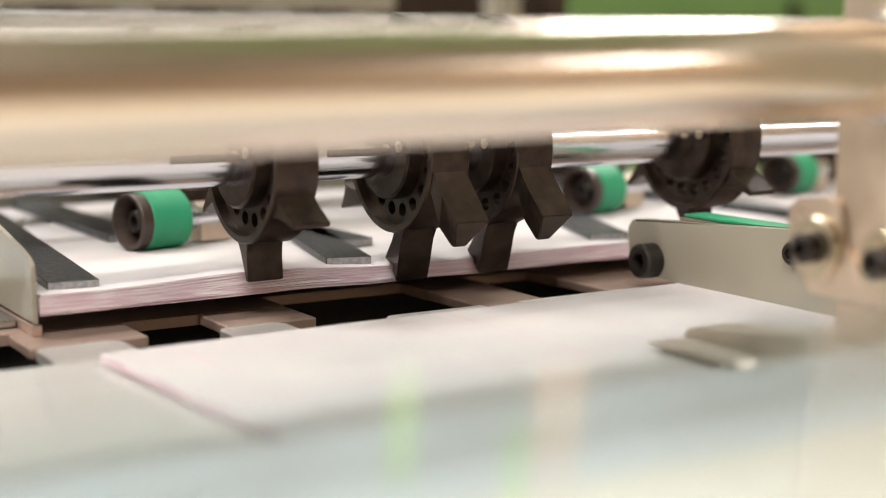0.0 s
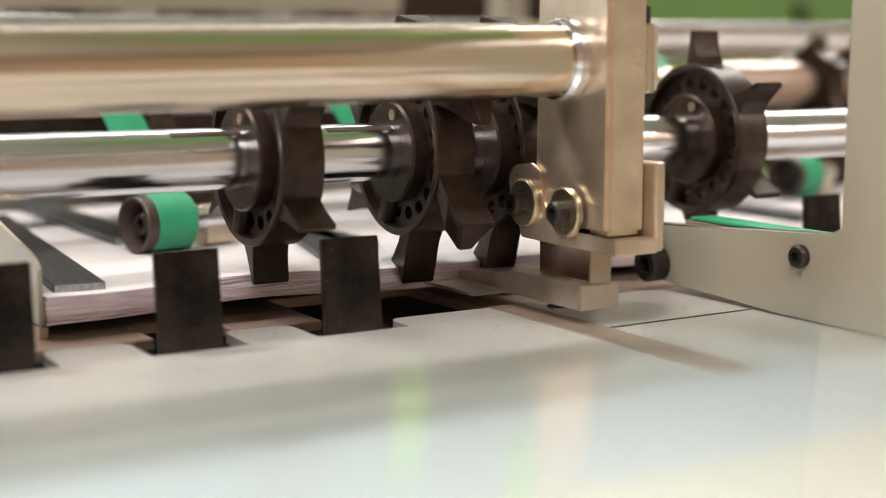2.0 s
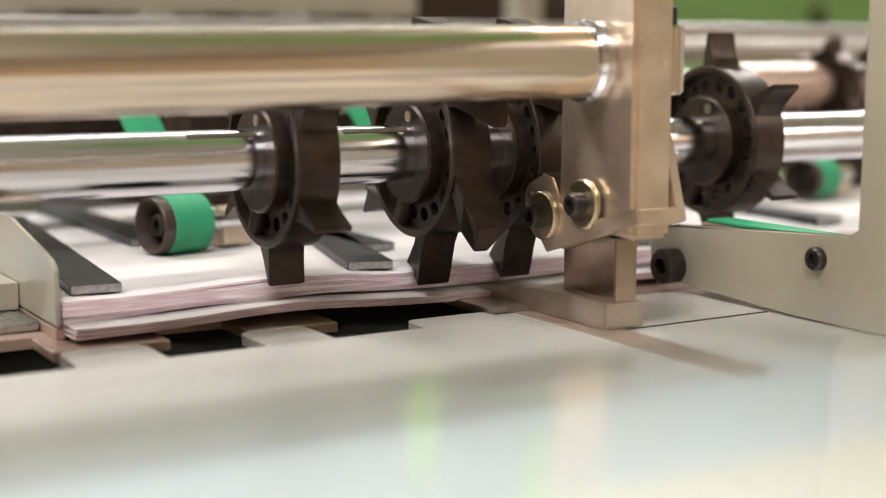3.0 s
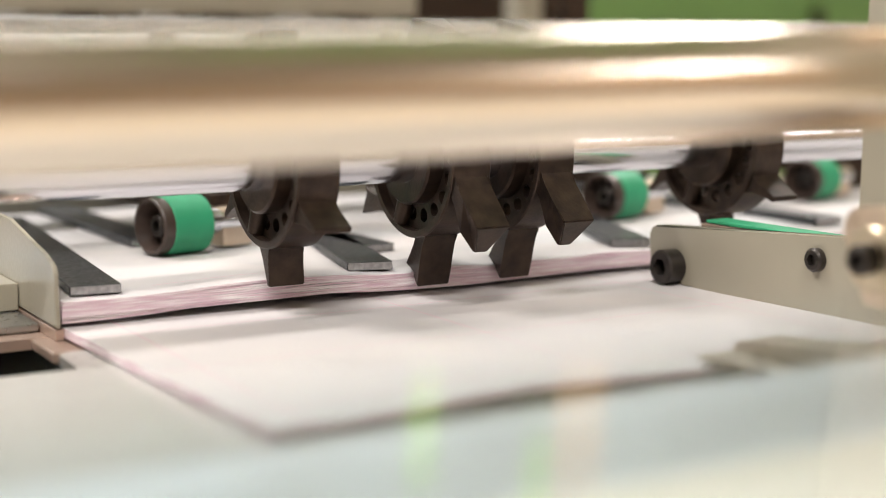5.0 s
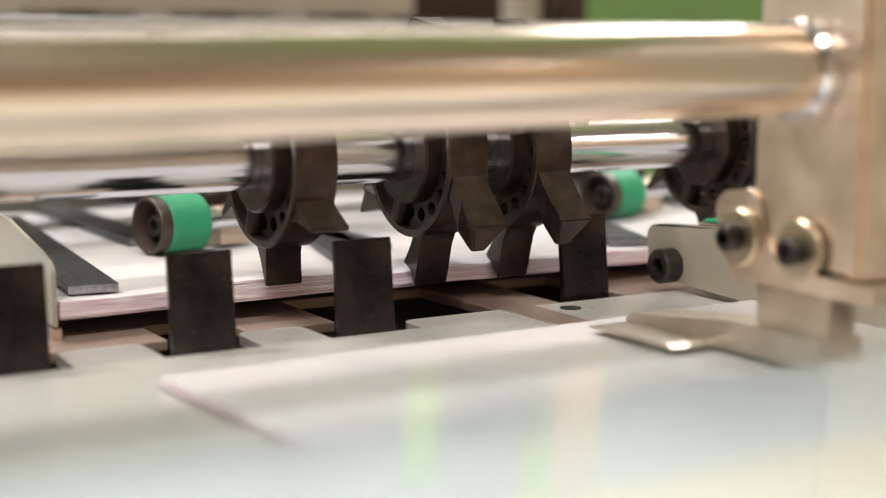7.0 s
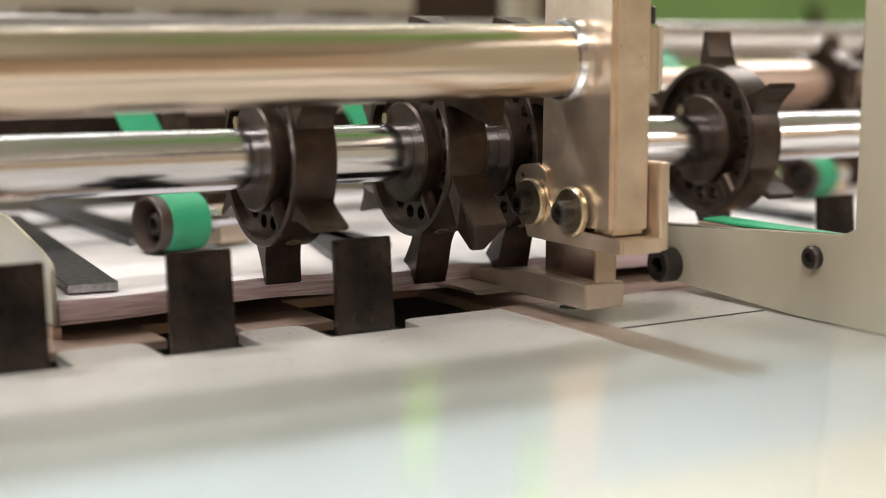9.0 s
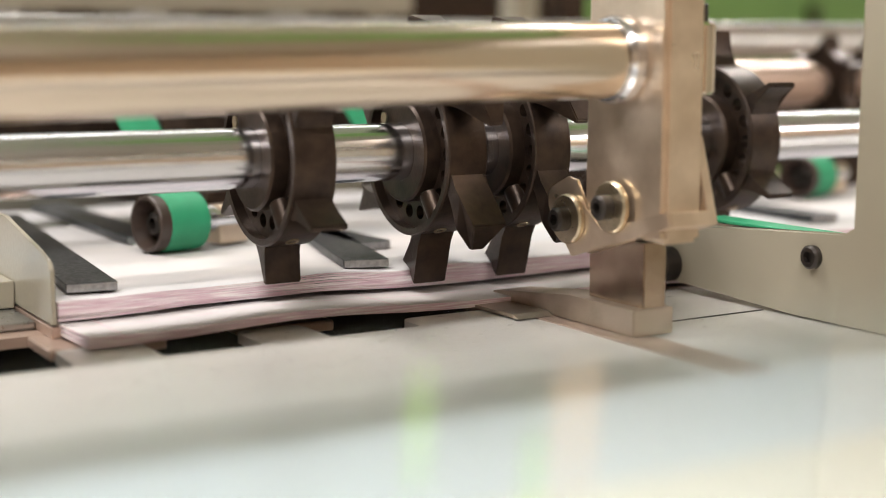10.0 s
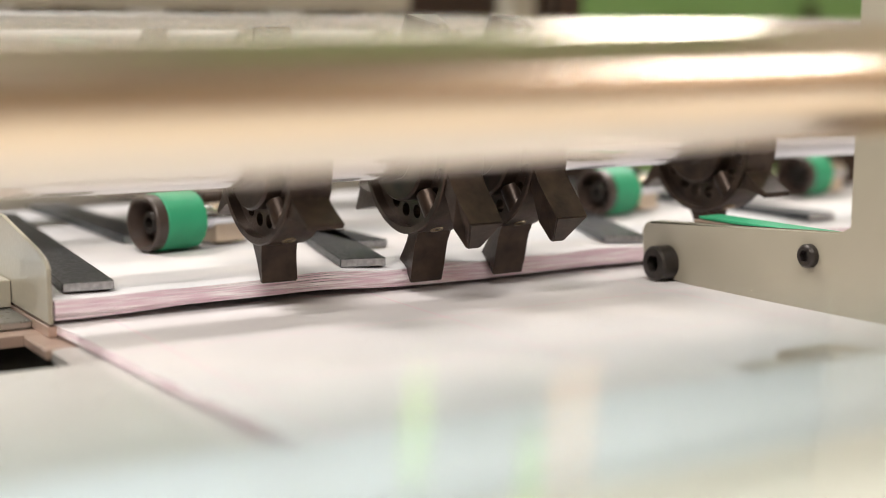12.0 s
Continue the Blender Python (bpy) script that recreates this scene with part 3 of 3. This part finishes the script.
# ---- what stands behind the stack ----
def belt(points, width, x):
    bm = bmesh.new()
    pts = [(y, z) for y, z in points] + [(y, z - 0.0012) for y, z in reversed(points)]
    prism(bm, pts, x, x + width)
    return bm


def backstage():
    for bx, bw in ((0.232, 0.021), (0.365, 0.018), (0.62, 0.018)):
        solid("feed_belt", belt([(0.690, 0.060), (0.76, 0.110), (0.831, 0.116)], bw, bx), GREEN, "flat green feed belt rising behind the shaft", "belt", "feed belts")
    t = thing("rear_shaft", "steel rear shaft with black claw wheels", "machine shaft", pose(0, 0.735, 0.088))
    part("shaft", rod(bmesh.new(), -0.2, 1.1, 0.011, seg=40), COPPERED, t)
    part("drum", rod(bmesh.new(), 0.655, 0.745, 0.0155, seg=40), COPPERED, t, "coppery polished drum")
    for x0 in (0.255, 0.31, 0.395, 0.44, 0.755, 0.80):
        bm = bmesh.new()
        lathe(bm, [(x0, 0.008), (x0, 0.024), (x0 + 0.014, 0.024), (x0 + 0.014, 0.008)], 40)
        w = part("claw_wheel", bm, BLACK, t)
        for k in range(6):
            part("claw", claw(bmesh.new(), x0, x0 + 0.014, 30 + 60 * k, [(0.0225, 16), (0.028, 4), (0.0345, -8), (0.028, -12), (0.0225, -18)]), BLACK, w)
    b = thing("cross_beam", "grey aluminium cross beam with bright strip", "machine beam")
    part("beam", box(bmesh.new(), 0.10, 1.6, 0.834, 0.858, 0.1045, 0.1325, 0.0015), GREY, b)
    part("strip", rod(bmesh.new(), 0.10, 1.6, 0.0042, (0.8298, 0.1172), 24), WHITE, b, "white round strip along the beam")
    c = thing("black_cross_bar", "black cross bar behind the rollers", "machine beam")
    part("bar", box(bmesh.new(), 0.05, 1.2, 0.80, 0.83, 0.062, 0.082, 0.002), BLACK, c)
    for px in (0.1, 0.62, 1.15):
        part("post", box(bmesh.new(), px, px + 0.02, 0.86, 0.88, 0.0, 0.30, 0.002), BLACK, c)
    m = thing("machine_cover", "beige machine cover with a slotted lower edge", "machine cover")
    part("cover", box(bmesh.new(), 0.05, 0.66, 1.15, 1.4, 0.143, 0.24, 0.004), CREAM, m)
    for i in range(9):
        part("clip", box(bmesh.new(), 0.08 + i * 0.062, 0.11 + i * 0.062, 1.14, 1.16, 0.135, 0.144, 0.002), GREY if i % 2 else BLACK, m)
    part("leg", box(bmesh.new(), 0.05, 0.07, 1.2, 1.3, -0.9, 0.143), CREAM, m)
    part("leg", box(bmesh.new(), 0.64, 0.66, 1.2, 1.3, -0.9, 0.143), CREAM, m)
    k = thing("clamp_block", "black clamp block resting on the sheets", "clamp")
    part("block", box(bmesh.new(), 0.738, 0.790, 0.720, 0.752, 0.0148, 0.046, 0.002), BLACK, k)
    part("knob", rod(bmesh.new(), 0.046, 0.052, 0.007, (0.764, 0.736), 24, axis="z"), BOLT, k)
    n = thing("green_machine", "large green painted press housing", "machine")
    part("housing", box(bmesh.new(), 1.25, 3.6, 1.8, 3.2, -0.9, 0.42, 0.02), PAINT_GREEN, n)
    part("seam", box(bmesh.new(), 1.815, 1.835, 1.785, 1.799, 0.10, 0.19, 0.003), BLACK, n)
    part("post", box(bmesh.new(), 0.806, 0.835, 1.2, 1.23, -0.9, 0.32, 0.003), CREAM, n)
    part("cabinet", box(bmesh.new(), 0.70, 1.12, 1.5, 1.9, -0.9, 0.26, 0.01), BLACK, n)
    part("sill", box(bmesh.new(), 0.0, 1.3, 1.9, 2.2, -0.9, 0.24, 0.01), GREY, n)
    # added above the view: the clear guard mirrors these tabs as coloured streaks
    r = thing("reflection_rail", "unseen grey overhead rail with green and sand tabs, added for reflected streaks", "machine rail")
    part("beam", box(bmesh.new(), -0.42, 1.45, 0.94, 0.97, 0.62, 0.66, 0.002), GREY, r)
    for px in (-0.42, 1.42):
        part("post", box(bmesh.new(), px, px + 0.03, 0.941, 0.969, -0.9, 0.6198, 0.002), GREY, r)
    for x0, x1, z0, z1, mat in ((0.553, 0.584, 0.390, 0.497, TAB_GREEN), (0.702, 0.756, 0.412, 0.528, TAB_SAND), (0.672, 0.7015, 0.473, 0.585, TAB_GREEN)):
        part("tab", box(bmesh.new(), x0, x1, 0.948, 0.952, z0, z1, 0.0012), mat, r)
        part("hanger", rod(bmesh.new(), z1 - 0.002, 0.6198, 0.003, ((x0 + x1) / 2, 0.955), 12, axis="z"), GREY, r)


backstage()


# ---- what moves ----
PERIOD = 6.65
SLIDE = [(0.0, 0.3065), (0.25, 0.338), (0.5, 0.369), (0.75, 0.3975), (1.0, 0.422), (1.25, 0.441), (1.5, 0.456), (1.75, 0.468), (2.0, 0.476),
         (2.3, 0.4808), (2.55, 0.4813), (2.85, 0.4745), (3.1, 0.4650), (3.35, 0.4489), (3.6, 0.4300), (3.85, 0.4095), (4.1, 0.3835), (4.35, 0.3561), (4.6, 0.330),
         (4.85, 0.305), (5.1, 0.283), (5.4, 0.264), (5.75, 0.256), (6.1, 0.264), (6.4, 0.283)]
CLOSED = [(0.0, 0), (2.50, 0), (2.60, 1), (4.60, 1), (4.72, 0), (6.6, 0)]
RAISED = [(0.0, 0), (0.30, 0), (0.345, 1), (2.51, 1), (2.57, 0), (6.6, 0)]
SAG = [(0.0, 0.0025), (0.5, 0.0018), (1.0, 0.0004), (1.5, 0), (3.6, 0), (4.1, 0.0008), (4.6, 0.0020), (5.1, 0.0030), (5.75, 0.0036), (6.3, 0.0030)]
TURN = [(0.0, 0), (0.70, 0), (0.80, -60), (7.35, -60), (7.45, -120), (12.0, -120)]


def cycles(rows):
    out = [(t + k * PERIOD, v) for k in (0, 1) for t, v in rows if t + k * PERIOD <= 12.0]
    if out[-1][0] < 12.0:
        j = len(out) - len(rows)
        (ta, va), (tb, vb) = out[-1], (rows[j][0] + PERIOD, rows[j][1]) if j < len(rows) else out[-1]
        out.append((12.0, va + (vb - va) * (12.0 - ta) / (tb - ta) if tb > ta else va))
    return out


# front edge of a bundle against its own clock: y, height of its underside, tilt
DRAW = [(-20.0, 0.5463, 0.0088, 0), (-4.05, 0.5463, 0.0088, 0), (-3.95, 0.5463, 0.0058, 0), (-0.32, 0.5463, 0.0058, 0), (-0.22, 0.5463, 0.0088, 0),
        (0.70, 0.5463, 0.0088, 0), (0.80, 0.5463, 0.0045, 0), (2.50, 0.5463, 0.0045, 0), (2.60, 0.5440, 0.0024, 0.3), (2.85, 0.5370, 0.0016, 0.25),
        (3.1, 0.5260, 0.0012, 0.15), (3.35, 0.5120, 0.0008, 0), (3.6, 0.4960, 0.0008, 0), (3.85, 0.4757, 0.0008, 0), (4.1, 0.4520, 0.0008, 0),
        (4.35, 0.4281, 0.0008, 0), (4.6, 0.4030, 0.0008, 0), (4.85, 0.378, 0.0008, 0), (5.3, 0.330, 0.0008, 0), (5.8, 0.275, 0.0008, 0),
        (6.2, 0.233, 0.0008, 0), (6.4, 0.196, 0.0008, 0), (6.5, 0.172, 0.0008, 0), (6.65, 0.165, 0.0008, 0), (6.85, 0.150, 0.0008, 0),
        (7.05, 0.119, 0.0008, 0), (7.25, 0.095, 0.0008, 0), (7.65, 0.035, 0.0008, 0), (8.2, -0.060, 0.0008, 0), (9.0, -0.080, 0.0008, 0), (20.0, -0.080, 0.0008, 0)]


def bundle_rows(delay, rest_z):
    def at(u):
        for (ta, *a), (tb, *b) in zip(DRAW, DRAW[1:]):
            if ta <= u <= tb:
                f = (u - ta) / (tb - ta)
                return [p + (q - p) * f for p, q in zip(a, b)]
    times = sorted({0.0, 12.0, *(round(t + delay, 3) for t, *_ in DRAW if 0 < t + delay < 12)})
    rows = []
    for t in times:
        y, z, tilt = at(t - delay)
        if t - delay < -4.0:
            z = rest_z
        yaw = 1.5 * min(1.0, max(0.0, (t - delay - 6.1) / 0.4))
        rows.append((t, pose(SHEET_X0 + 0.0004 + 0.045 * (0.5463 - y) + SHEET_LEN * math.sin(radians(yaw)), y, z, tilt, 0, yaw)))
    return rows


def motions():
    walk(GRIPPER, [(t, pose(0, y, 0)) for t, y in cycles(SLIDE)])
    walk(ROD_PART, [(t, pose(0.345, -0.009, 0.108 - d, 0, -0.8, 0)) for t, d in cycles(SAG)])
    walk(RING, [(t, pose(0, 0, -d)) for t, d in cycles(SAG)])
    walk(LEVER, [(t, pose(0, 0.0025 + 0.0045 * v, 0.0465, -17 * v)) for t, v in cycles(CLOSED)])
    walk(JAW, [(t, pose(0, 0, 0.0065 - 0.0058 * v)) for t, v in cycles(CLOSED)])
    for ob, (sx, sy) in zip(STOPS, STOP_AT):
        walk(ob, [(t, pose(sx, sy, -0.045 * (1 - v))) for t, v in cycles(RAISED)])
    walk(SHAFT, [(t, pose(0, SHAFT_Y, SHAFT_Z, a)) for t, a in TURN])
    for ob, delay, z in zip(BUNDLES, (-PERIOD, 0.0, PERIOD, 2 * PERIOD), (0.0088, 0.0088, 0.0114, 0.0101)):
        walk(ob, bundle_rows(delay, z))


motions()
